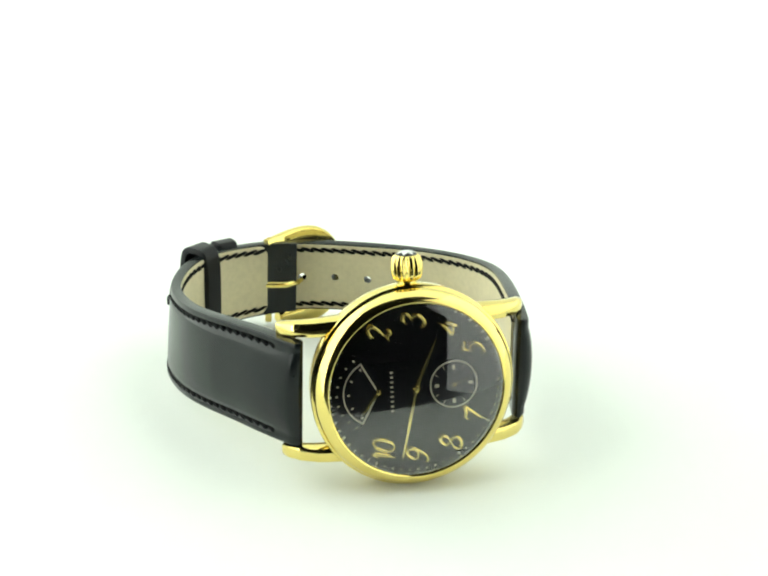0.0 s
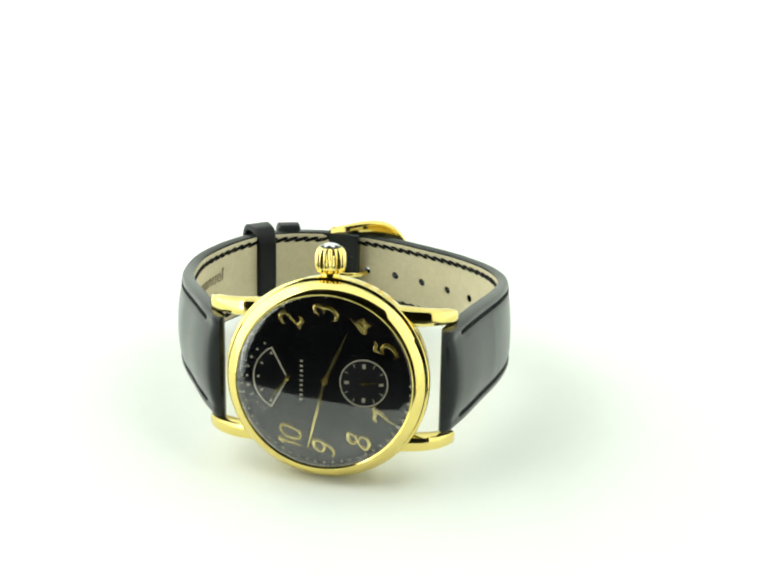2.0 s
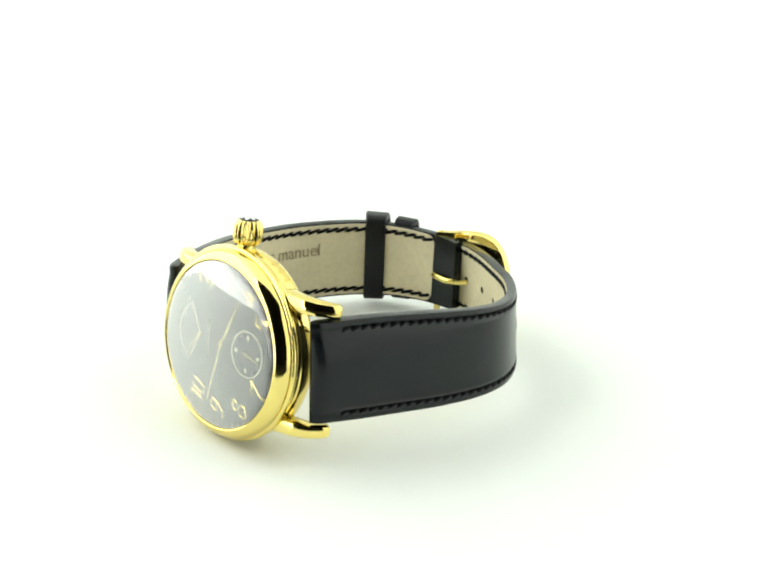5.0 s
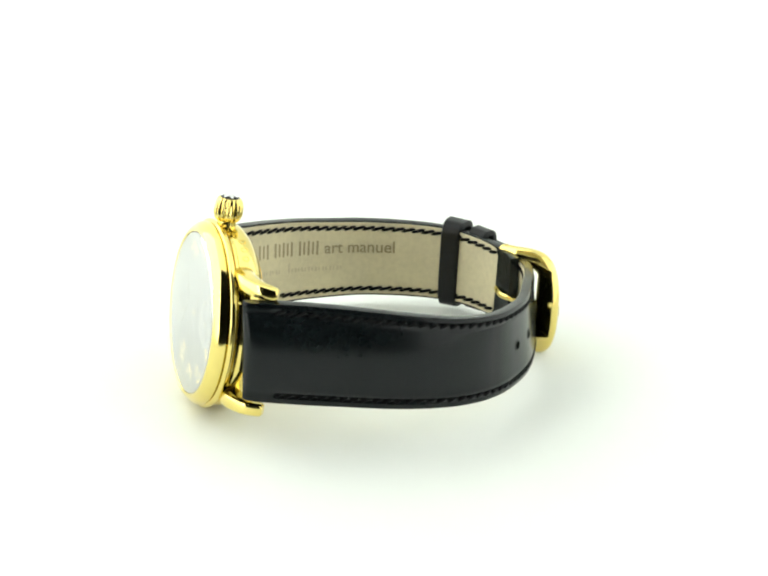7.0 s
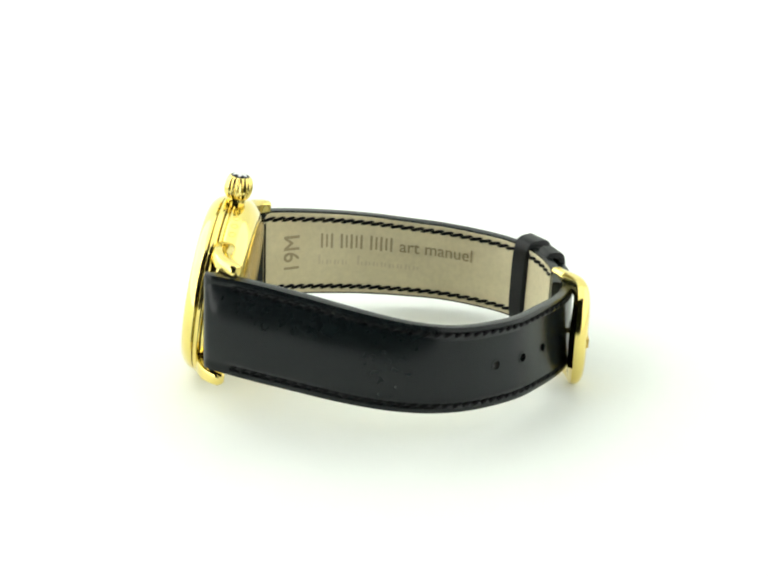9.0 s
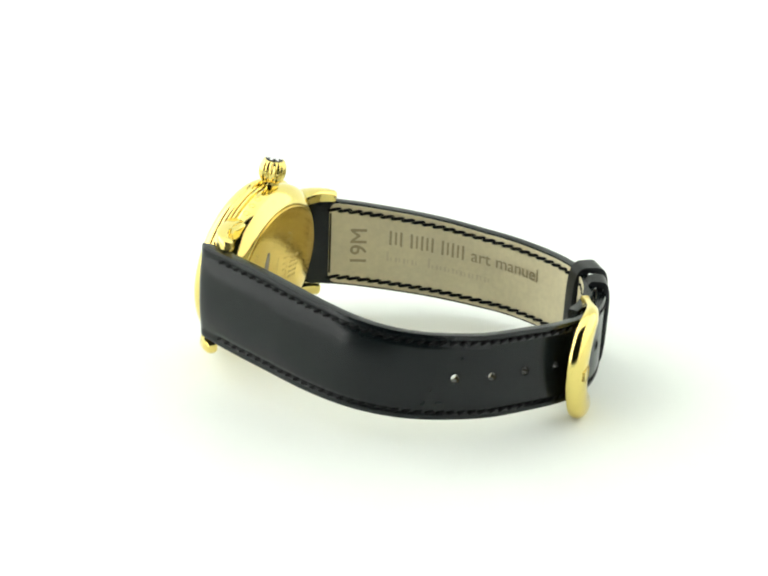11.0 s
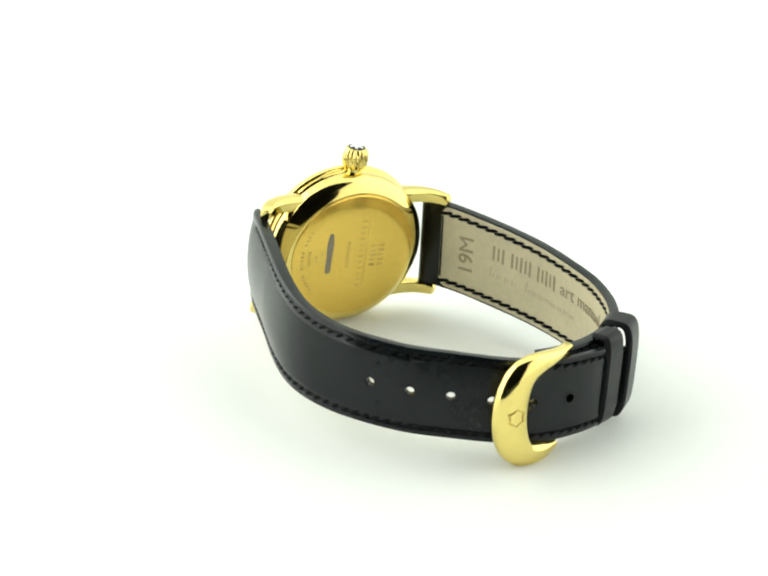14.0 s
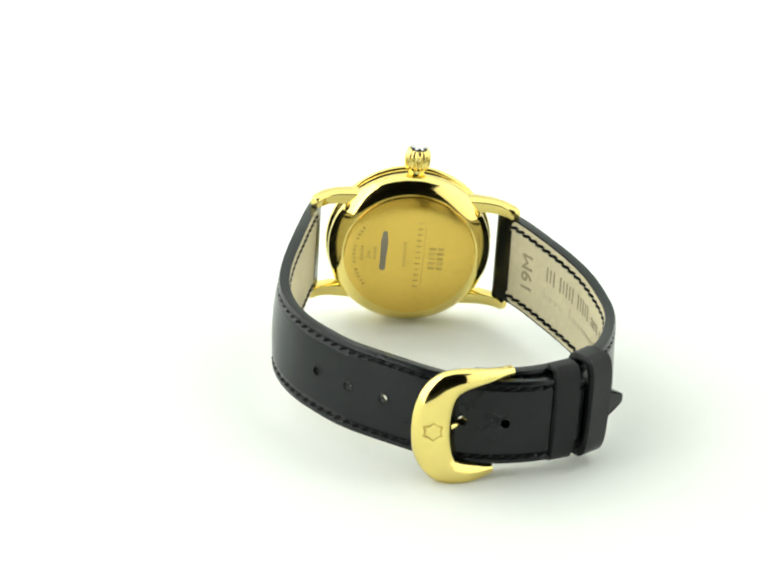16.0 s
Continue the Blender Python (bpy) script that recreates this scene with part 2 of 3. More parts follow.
        part("hallmark", loft(bmesh.new(), ring, closed=True), GOLD_SATIN, band, "stamped oval mark", smooth=False, m=HEAD)
    # four lugs, each a bent tapering horn
    for sx in (-1, 1):
        for sz in (-1, 1):
            cut = 0.7 if sx > 0 else 0.0
            path = [(9.0, 3.9, 4.2), (13.0, 3.7, 4.0), (16.5 - cut / 3, 4.0, 3.5), (19.0 - cut / 2, 5.0, 3.0), (20.7 - cut, 6.4, 2.6), (21.5 - cut, 7.5, 2.2), (21.7 - cut, 7.8, 1.6)]
            rings = []
            for i, (x, y, h) in enumerate(path):
                a, b = path[max(i - 1, 0)], path[min(i + 1, len(path) - 1)]
                tx, ty = b[0] - a[0], b[1] - a[1]
                k = math.hypot(tx, ty)
                nx, ny = -ty / k, tx / k
                w = (1.6, 1.55, 1.45, 1.35, 1.25, 1.15, 0.8)[i]
                mid = 9.85 + (w if i < 6 else 1.15)
                ring = []
                for u, v in ((-1, -0.72), (-0.86, -0.93), (-0.6, -1), (0.3, -1), (0.75, -0.86), (0.97, -0.45), (1, 0.2), (0.9, 0.7), (0.55, 1), (-0.6, 1), (-0.86, 0.93), (-1, 0.72)):
                    ring.append((sx * (x + nx * v * h / 2) * MM, (y + ny * v * h / 2) * MM, sz * (mid + u * w) * MM))
                rings.append(ring)
            part("lug", loft(bmesh.new(), rings), GOLD, watch, m=HEAD)
    # crown: stem, fluted barrel, enamel emblem
    up = HEAD @ Matrix.Translation((0, 3.2 * MM, 0.35 * MM)) @ pose(0, 0, 0, 90, 0, 0)
    prof = [(0, 16.5), (1.7, 16.6), (1.7, 17.9), (1.95, 18.0), (2.3, 18.35), (2.52, 19.1), (2.58, 20.1), (2.5, 21.2), (2.26, 22.0), (2.0, 22.35), (1.8, 22.4), (0, 22.4)]
    rib = [0, 0, 0, 0.03, 0.05, 0.06, 0.06, 0.06, 0.04, 0, 0, 0]
    crown = part("crown", lathe(bmesh.new(), prof, 144, rib, 18), GOLD, watch, "fluted gold crown", m=up)
    cap = [(0, 22.38), (1.78, 22.38), (1.7, 22.5), (1.5, 22.6), (1.15, 22.76), (0.6, 22.93), (0, 23.0)]
    emblem = part("emblem", lathe(bmesh.new(), cap, 48), EMBLEM, crown, "black enamel dome", m=up)
    # the pale rounded star lies over the dome
    rings = []
    for f in (0.02, 0.35, 0.7, 0.92, 1.0):
        ring = []
        for k in range(72):
            a = 2 * math.pi * k / 72
            r = (1.28 + 0.3 * math.cos(6 * a)) * f
            ring.append((r * math.cos(a) * MM, (23.05 - 0.17 * r * r + (0 if f < 1 else -0.08)) * MM, r * math.sin(a) * MM))
        rings.append(ring)
    part("star", loft(bmesh.new(), rings), STAR, emblem, "white rounded six-pointed star", m=up)


def pen_stroke(bm, pts, size, width, lean=0.3, rise=0.24):
    """A curved pen stroke with a half-round section, thin at its ends; points are parts of the size."""
    p = [Vector(((x + lean * y) * size, y * size)) for x, y in pts]
    p = [p[0] * 2 - p[1]] + p + [p[-1] * 2 - p[-2]]
    line = []
    for i in range(1, len(p) - 2):
        for k in range(6):
            t = k / 6
            line.append(0.5 * (2 * p[i] + (p[i + 1] - p[i - 1]) * t + (2 * p[i - 1] - 5 * p[i] + 4 * p[i + 1] - p[i + 2]) * t * t + (3 * p[i] - p[i - 1] - 3 * p[i + 1] + p[i + 2]) * t ** 3))
    line.append(p[-2])
    n, rings = len(line), []
    for i, c in enumerate(line):
        d = (line[min(i + 1, n - 1)] - line[max(i - 1, 0)]).normalized()
        w = width * (0.42 + 0.58 * math.sin(math.pi * i / (n - 1)))
        rings.append([((c.x - d.y * u * w) * MM, (c.y + d.x * u * w) * MM, h * rise * MM) for u, h in ((-1, 0), (-0.8, 0.55), (-0.35, 0.95), (0.35, 0.95), (0.8, 0.55), (1, 0))])
    return loft(bm, rings)


def build_dial():
    dial = part("dial", lathe(bmesh.new(), [(0, 0), (15.6, 0), (15.6, 0.6), (0, 0.6)], 96), DIAL, watch, "glossy black dial with gold figures", m=FACE)
    to_dial = Matrix(((0, -1, 0, 0), (0, 0, -1, 0), (1, 0, 0, 0), (0, 0, 0, 1)))
    def numeral(text, deg, *strokes):
        x, z = clock(deg, 12.0)
        bm = bmesh.new()
        for pts in strokes:
            pen_stroke(bm, pts, 3.8, 0.4)
        part("numeral", bm, GOLD, dial, f"gold applied figure {text}", m=FACE @ Matrix.Translation((x * MM, -0.02 * MM, z * MM)) @ to_dial)

    numeral("2", 60, [(-0.2, 0.2), (-0.26, 0.36), (-0.08, 0.5), (0.18, 0.44), (0.22, 0.2), (0.0, -0.12), (-0.28, -0.44)],
            [(-0.28, -0.44), (-0.1, -0.36), (0.12, -0.5), (0.32, -0.36)])
    numeral("3", 90, [(-0.24, 0.3), (-0.1, 0.5), (0.16, 0.46), (0.2, 0.22), (-0.06, 0.06)],
            [(-0.06, 0.06), (0.2, 0.02), (0.26, -0.24), (0.08, -0.48), (-0.16, -0.46), (-0.26, -0.3)])
    numeral("4", 120, [(0.1, 0.5), (-0.08, 0.14), (-0.34, -0.16), (-0.02, -0.2), (0.34, -0.14)], [(0.16, 0.14), (0.12, -0.16), (0.06, -0.5)])
    numeral("5", 150, [(0.3, 0.5), (0.1, 0.45), (-0.12, 0.48), (-0.18, 0.08)],
            [(-0.18, 0.08), (0.06, 0.18), (0.26, -0.02), (0.2, -0.34), (-0.04, -0.5), (-0.28, -0.36)])
    numeral("7", 210, [(-0.28, 0.3), (-0.18, 0.47), (0.04, 0.4), (0.28, 0.48), (0.12, 0.1), (-0.04, -0.2), (-0.08, -0.5)])
    numeral("8", 240, [(0.0, 0.04), (-0.2, 0.2), (-0.16, 0.42), (0.03, 0.5), (0.2, 0.4), (0.18, 0.18), (0.0, 0.04)],
            [(0.0, 0.04), (-0.25, -0.14), (-0.26, -0.38), (-0.02, -0.5), (0.24, -0.38), (0.24, -0.14), (0.0, 0.04)])
    numeral("9", 270, [(0.22, 0.22), (0.06, 0.0), (-0.16, 0.02), (-0.24, 0.24), (-0.1, 0.47), (0.14, 0.46), (0.23, 0.22), (0.16, -0.14), (0.0, -0.42), (-0.22, -0.46), (-0.26, -0.34)])
    numeral("10", 300, [(-0.46, 0.3), (-0.28, 0.5), (-0.28, 0.0), (-0.28, -0.5)], [(-0.28, 0.42), (-0.27, 0.0), (-0.28, -0.46)],
            [(0.22, 0.5), (0.0, 0.3), (-0.04, -0.1), (0.08, -0.44), (0.24, -0.5)], [(0.22, 0.5), (0.42, 0.34), (0.44, -0.06), (0.38, -0.38), (0.24, -0.5)])
    bm = bmesh.new()
    for k in range(60):
        x, z = clock(6 * k, 14.75)
        r = 0.18 if k % 5 else 0.26
        prism(bm, [(x + r * math.cos(a), z + r * math.sin(a)) for a in np.linspace(0, 2 * math.pi, 9)[:-1]], -0.06, 0.0)
    part("minute_track", bm, DIAL_FINE, dial, "ring of fine gold dots", smooth=False, m=FACE, kind="stuff")
    # small seconds
    sub = FACE @ Matrix.Translation((6.75 * MM, 0, 0))
    turned = [(0, -0.02)] + [(0.5 + 0.25 * k, -0.02 - 0.035 * (k % 2)) for k in range(15)] + [(4.05, -0.02), (4.05, 0.02), (0, 0.02)]
    part("seconds_disc", lathe(bmesh.new(), turned, 64), SUBDIAL, dial, "finely turned black small-seconds disc", m=sub)
    part("seconds_ring", revolve(bmesh.new(), [(4.0, -0.08), (4.25, -0.08), (4.25, 0.02), (4.0, 0.02)], 64), DIAL_FINE, dial, m=sub)
    bm = bmesh.new()
    for k in range(12):
        a = radians(30 * k)
        c, s = math.cos(a), math.sin(a)
        q = [(-0.07, 3.2), (0.07, 3.2), (0.07, 3.8), (-0.07, 3.8)] if k % 3 else [(-0.3, 2.6), (0.3, 2.6), (0.3, 3.4), (-0.3, 3.4)]
        prism(bm, [(u * c - v * s, u * s + v * c) for u, v in q], -0.09, 0.0)
    part("seconds_scale", bm, DIAL_FINE, dial, smooth=False, m=sub, kind="stuff")
    # power reserve: pivot, two spokes, arc, marks
    res = FACE @ Matrix.Translation((-6.6 * MM, 0, 0))
    bm = bmesh.new()
    arc = [(math.cos(a), math.sin(a)) for a in np.linspace(radians(118), radians(242), 25)]
    outline = [(6.1 * c, 6.1 * s) for c, s in arc] + [(5.85 * c, 5.85 * s) for c, s in arc[::-1]]
    vs = [bm.verts.new((x * MM, y * MM, z * MM)) for y in (-0.06, 0.0) for x, z in outline]
    n = len(outline)
    for k in range(n):
        j = (k + 1) % n
        bm.faces.new((vs[k], vs[j], vs[n + j], vs[n + k]))
    h = n // 2
    for k in range(h - 1):
        bm.faces.new((vs[k], vs[k + 1], vs[n - 2 - k], vs[n - 1 - k]))
    part("reserve_arc", bm, DIAL_FINE, dial, smooth=False, m=res)
    for deg in (118, 242):
        c, s = math.cos(radians(deg)), math.sin(radians(deg))
        q = [(0.6, -0.15), (6.1, -0.15), (6.1, 0.15), (0.6, 0.15)]
        part("reserve_spoke", prism(bmesh.new(), [(u * c - v * s, u * s + v * c) for u, v in q], -0.06, 0.0), DIAL_FINE, dial, smooth=False, m=res)
    bm = bmesh.new()
    for k in range(9):
        a = radians(124 + 14 * k)
        c, s = math.cos(a), math.sin(a)
        q = [(6.95, -0.16), (7.35, -0.16), (7.35, 0.16), (6.95, 0.16)] if k < 6 else [(6.9, -0.1), (7.3, -0.1), (7.3, 0.1), (6.9, 0.1)]
        prism(bm, [(u * c - v * s, u * s + v * c) for u, v in q], -0.04, 0.0)
        if k % 2 == 0:
            q = [(4.9, -0.17), (5.35, -0.17), (5.35, 0.17), (4.9, 0.17)]
            prism(bm, [(u * c - v * s, u * s + v * c) for u, v in q], -0.04, 0.0)
    part("reserve_marks", bm, DIAL_FINE, dial, smooth=False, m=res, kind="stuff")
    bm = bmesh.new()
    for k in range(9):
        z = -3.8 + k * 0.86
        prism(bm, [(-4.42, z), (-3.9, z), (-3.9, z + 0.3), (-4.42, z + 0.3)], -0.05, 0.0)
    part("dial_writing", bm, DIAL_FINE, dial, "pale gold bars of writing", smooth=False, m=FACE, kind="stuff")

    def needle(name, deg, length, tail, w, y, at):
        c, s = clock(deg, 1)
        q = [(-tail, -w * 0.5), (0, -w * 0.7), (length * 0.35, -w), (length * 0.8, -w * 0.62), (length, -0.05), (length, 0.05), (length * 0.8, w * 0.62), (length * 0.35, w), (0, w * 0.7), (-tail, w * 0.5)]
        bm = prism(bmesh.new(), [(u * c - v * s, u * s + v * c) for u, v in q], y, y + 0.12)
        return part(name, bm, GOLD, watch, m=at)

    needle("hour_hand", 113.5, 9.6, 1.2, 0.3, -0.42, FACE)
    needle("minute_hand", 283, 12.6, 1.4, 0.26, -0.62, FACE)
    needle("reserve_hand", 0, 4.8, 0.8, 0.24, -0.3, res @ pose(0, 0, 0, 0, -52, 0))
    part("centre_pin", lathe(bmesh.new(), [(0, -0.85), (0.5, -0.82), (0.62, -0.7), (0.62, -0.1), (0, -0.1)], 24), GOLD, watch, m=FACE)
    part("reserve_pin", lathe(bmesh.new(), [(0, -0.45), (0.4, -0.42), (0.45, -0.3), (0.45, -0.05), (0, -0.05)], 20), GOLD, watch, m=res)
    hand = prism(bmesh.new(), [(0.8, -0.12), (0, -0.2), (-3.5, -0.05), (-3.5, 0.05), (0, 0.2), (0.8, 0.12)], -0.3, -0.2)
    lathe(hand, [(0, -0.4), (0.35, -0.38), (0.4, -0.15), (0, -0.15)], 16)
    sec = part("seconds_hand", hand, GOLD, watch, "small gold seconds hand")
    dome = [(r, -1.5 - 1.1 * (1 - (r / 15.2) ** 2)) for r in (0, 2, 4, 6, 8, 10, 12, 13.5, 14.6)] + [(15.07, -1.45), (15.2, -1.3), (15.2, -0.9)]
    dome += [(r, -1.1 - 1.1 * (1 - (r / 15.2) ** 2)) for r in (14.6, 13.5, 12, 10, 8, 6, 4, 2, 0)]
    crystal = part("crystal", lathe(bmesh.new(), dome, 96), GLASS, watch, "clear slightly domed watch glass", m=FACE)
    crystal.visible_shadow = False
    return sec, sub


# ---------------------------------------------------------------- the strap
class Band:
    """A strap on edge along a path in plan; stations are x, y, height of the middle, half width, lean (all mm and degrees)."""

    def __init__(self, stations, closed_step=0.6):
        pts = np.array(stations, float)
        d = np.r_[0, np.cumsum(np.hypot(*np.diff(pts[:, :2], axis=0).T))]
        m = np.zeros_like(pts)
        m[1:-1] = (pts[2:] - pts[:-2]) / (d[2:] - d[:-2])[:, None]
        m[0], m[-1] = (pts[1] - pts[0]) / (d[1] - d[0]), (pts[-1] - pts[-2]) / (d[-1] - d[-2])
        ss = np.linspace(0, d[-1], int(d[-1] / closed_step) * 3)
        out = []
        for s in ss:
            i = min(max(np.searchsorted(d, s) - 1, 0), len(d) - 2)
            h = d[i + 1] - d[i]
            t = (s - d[i]) / h
            out.append((2 * t**3 - 3 * t**2 + 1) * pts[i] + (t**3 - 2 * t**2 + t) * h * m[i] + (3 * t**2 - 2 * t**3) * pts[i + 1] + (t**3 - t**2) * h * m[i + 1])
        self.dense = np.array(out)
        # the leather bends evenly: soften the path between its stations
        for _ in range(2):
            half = 17
            wide = np.r_[2 * self.dense[0] - self.dense[half:0:-1], self.dense, 2 * self.dense[-1] - self.dense[-2:-half - 2:-1]]
            self.dense = np.stack([np.convolve(wide[:, k], np.ones(2 * half + 1) / (2 * half + 1), "valid") for k in range(5)], 1)
        self.s = np.r_[0, np.cumsum(np.hypot(*np.diff(self.dense[:, :2], axis=0).T))]
        self.length = self.s[-1]

    def frame_at(self, s):
        v = [np.interp(s, self.s, self.dense[:, k]) for k in range(5)]
        e = 0.4
        a = [np.interp(max(s - e, 0), self.s, self.dense[:, k]) for k in range(2)]
        b = [np.interp(min(s + e, self.length), self.s, self.dense[:, k]) for k in range(2)]
        t = Vector((b[0] - a[0], b[1] - a[1], 0)).normalized()
        return v, t

    def at(self, s, a, off, side):
        """Point at arc length s, a from -1 (low edge) to 1 (high edge), off millimetres outwards."""
        v, t = self.frame_at(s)
        n = Vector((t.y, -t.x, 0)) * side
        lean = radians(v[4])
        up = Vector((0, 0, 1)) * math.cos(lean) - n * math.sin(lean)
        n = n * math.cos(lean) + Vector((0, 0, 1)) * math.sin(lean)
        return (Vector((v[0], v[1], v[2])) + up * (a * v[3]) + n * off) * MM

    def nearest(self, x, y):
        return self.s[np.argmin(np.hypot(self.dense[:, 0] - x, self.dense[:, 1] - y))]


def drill(ob, cutters):
    """Cuts round holes through a mesh for good."""
    for c in cutters:
        md = ob.modifiers.new("hole", "BOOLEAN")
        md.operation, md.object, md.solver = "DIFFERENCE", c, "EXACT"
    bpy.context.view_layer.update()
    me = bpy.data.meshes.new_from_object(ob.evaluated_get(bpy.context.evaluated_depsgraph_get()))
    ob.modifiers.clear()
    bm = bmesh.new()
    bm.from_mesh(me)
    bmesh.ops.remove_doubles(bm, verts=bm.verts, dist=0.03 * MM)
    bmesh.ops.dissolve_degenerate(bm, edges=bm.edges, dist=0.01 * MM)
    bm.to_mesh(me)
    bm.free()
    me.polygons.foreach_set("use_smooth", [True] * len(me.polygons))
    me.set_sharp_from_angle(angle=radians(38))
    old = ob.data
    ob.data = me
    bpy.data.meshes.remove(old)


def strap_body(band, side, thick, s0, s1, taper):
    """Leather layer: flat inside, padded outside, thin rounded edges."""
    bm = bmesh.new()
    rings = []
    for s in np.r_[np.linspace(s0, s0 + 2.2, 8)[:-1], np.linspace(s0 + 2.2, s1, int((s1 - s0) / 0.6))]:
        th, pad = thick(s)
        k = taper(s)
        ring = []
        for a in (-0.985, -0.9, 0.0, 0.9, 0.985):
            ring.append(band.at(s, a * k, -th / 2, side))
        ring.append(band.at(s, 1.0 * k, 0.0, side))
        for a in (0.985, 0.94, 0.88, 0.84, 0.8, 0.75, 0.66, 0.45, 0.2, 0.0, -0.2, -0.45, -0.66, -0.75, -0.8, -0.84, -0.88, -0.94, -0.985):
            q = abs(a)
            seam_depth = 0.32 * min(max((s - s0 - 5.0) / 1.5, 0), 1)
            f = th / 2 - (seam_depth if 0.79 < q < 0.85 else 0) - (0.18 if q > 0.97 else 0)
            f += pad * max(0.0, 1 - (q / 0.8) ** 2.4)
            ring.append(band.at(s, a * k, f, side))
        ring.append(band.at(s, -1.0 * k, 0.0, side))
        rings.append(ring)
    return loft(bm, rings)


def strap_lining(band, side, thick, s0, s1, taper, inset):
    bm = bmesh.new()
    rings = []
    n = int((s1 - s0) / 0.7)
    for i, s in enumerate(np.linspace(s0, s1, n)):
        th, _ = thick(s)
        e = min(s - s0, s1 - s)
        r = 2.0
        corner = 0 if e > r else r - math.sqrt(max(r * r - (r - e) ** 2, 0))
        w = max(0.15, taper(s) * inset - corner / band.frame_at(s)[0][3] * 0.8)
        ring = [band.at(s, a * w, -th / 2 - 0.14, side) for a in (-0.99, -0.5, 0, 0.5, 0.99)]
        ring += [band.at(s, a * w, -th / 2 + 0.1, side) for a in (1, 0, -1)]
        rings.append(ring)
    return loft(bm, rings)


def seam(band, side, a, s0, s1, off, pitch, length, width, slant, taper):
    """A row of separate stitches, each a small rounded rod."""
    bm = bmesh.new()
    s = s0
    while s < s1:
        rings = []
        for q, r in ((-0.5, 0.35), (-0.3, 1), (0.3, 1), (0.5, 0.35)):
            ss = s + q * length
            v = band.frame_at(ss)[0]
            aa = a * taper(ss) + slant * q * length / v[3]
            o = off(ss)
            ring = []
            for k in range(6):
                w = 2 * math.pi * k / 6
                ring.append(band.at(ss, aa + math.cos(w) * width * r / v[3], o + math.sin(w) * width * 0.6 * r, side))
            rings.append(ring)
        loft(bm, rings)
        s += pitch
    return bm


def marks(band, side, cells, off, depth):
    """Raised bars on the inside: each cell is s0, s1, low and high edge in millimetres from the middle."""
    bm = bmesh.new()
    for s0, s1, z0, z1 in cells:
        rings = []
        for s in (s0, (s0 + s1) / 2, s1):
            h = band.frame_at(s)[0][3]
            rings.append([band.at(s, z0 / h, off, side), band.at(s, z1 / h, off, side), band.at(s, z1 / h, off - depth, side), band.at(s, z0 / h, off - depth, side)])
        loft(bm, rings)
    return bm


# x, y, height of the middle, half width, lean inwards
LONG = Band([(22.9, -29.2, 18.2, 9.5, 1.5), (22.7, -19.5, 17.4, 9.7, 2.2), (22.1, -10.6, 16.4, 9.6, 1.8), (21.7, -1.7, 15.4, 9.3, 2.9), (20.4, 7.7, 14.4, 8.8, 4.0),
             (17.5, 14.3, 13.6, 8.5, 4.0), (13.1, 19.4, 12.9, 8.35, 3.5), (9.1, 22.2, 12.5, 8.3, 3.8), (2.5, 26.0, 11.8, 8.2, 4.5), (-4.2, 28.1, 11.5, 8.1, 6.5),
             (-12.8, 30.4, 10.9, 8.0, 6.0), (-19.6, 30.9, 10.5, 8.0, 4.0), (-26.8, 29.3, 10.3, 8.0, 1.0), (-34.9, 25.1, 10.2, 8.0, -1.0), (-41.4, 18.3, 10.2, 8.0, -1.0),
             (-45.8, 12.4, 10.3, 8.0, -1.0)])
SHORT = Band([(-14.9, -39.2, 16.3, 9.8, -1.0), (-21.6, -33.2, 15.7, 9.7, 0.5), (-26.4, -27.9, 14.9, 9.6, 0.2), (-30.9, -23.2, 14.0, 9.5, 0.0), (-36.5, -16.1, 12.7, 9.35, 0.8),
              (-40.0, -9.2, 11.7, 9.2, 2.4), (-42.2, -3.0, 11.2, 9.1, 3.0), (-42.5, 3.6, 10.9, 9.0, 2.6), (-41.5, 10.8, 10.8, 8.8, 0.5), (-38.7, 17.2, 10.9, 8.6, -1.0),
              (-33.2, 23.0, 11.0, 8.3, -1.0), (-25.7, 27.1, 11.1, 8.0, -1.0), (-20.6, 28.1, 11.2, 7.8, 0.0)])


def folded(s):
    """The leather is folded round the spring bar: its end is rounded."""
    return 1.0 if s > 2.0 else math.sqrt(max(1 - (1 - s / 2.0) ** 2, 0.06))


def long_thick(s):
    k = min(max((s - 22) / 26, 0), 1)
    return (2.3 - 0.4 * k) * folded(s), 1.15 * (1 - k) * folded(s * 0.45)


def short_thick(s):
    k = min(max((s - 22) / 26, 0), 1)
    return (2.3 - 0.3 * k) * folded(s), 1.15 * (1 - k) * folded(s * 0.45)


def long_taper(s):
    e = LONG.length - s
    return 1.0 if e > 15 else 0.04 + 0.96 * (max(e, 0) / 15) ** 0.95


def whole(s):
    return 1.0


def wrapped(bm, band, side, s_mid, height, off, parent):
    """Lays flat writing onto the inside of the strap."""
    for v in bm.verts:
        s = s_mid + v.co.x / MM
        v.co = band.at(s, (height + v.co.y / MM) / band.frame_at(s)[0][3], off - v.co.z / MM, side)
    part("pressed_words", bm, LINING_PRESSED, parent, "pressed words art manuel", smooth=False)


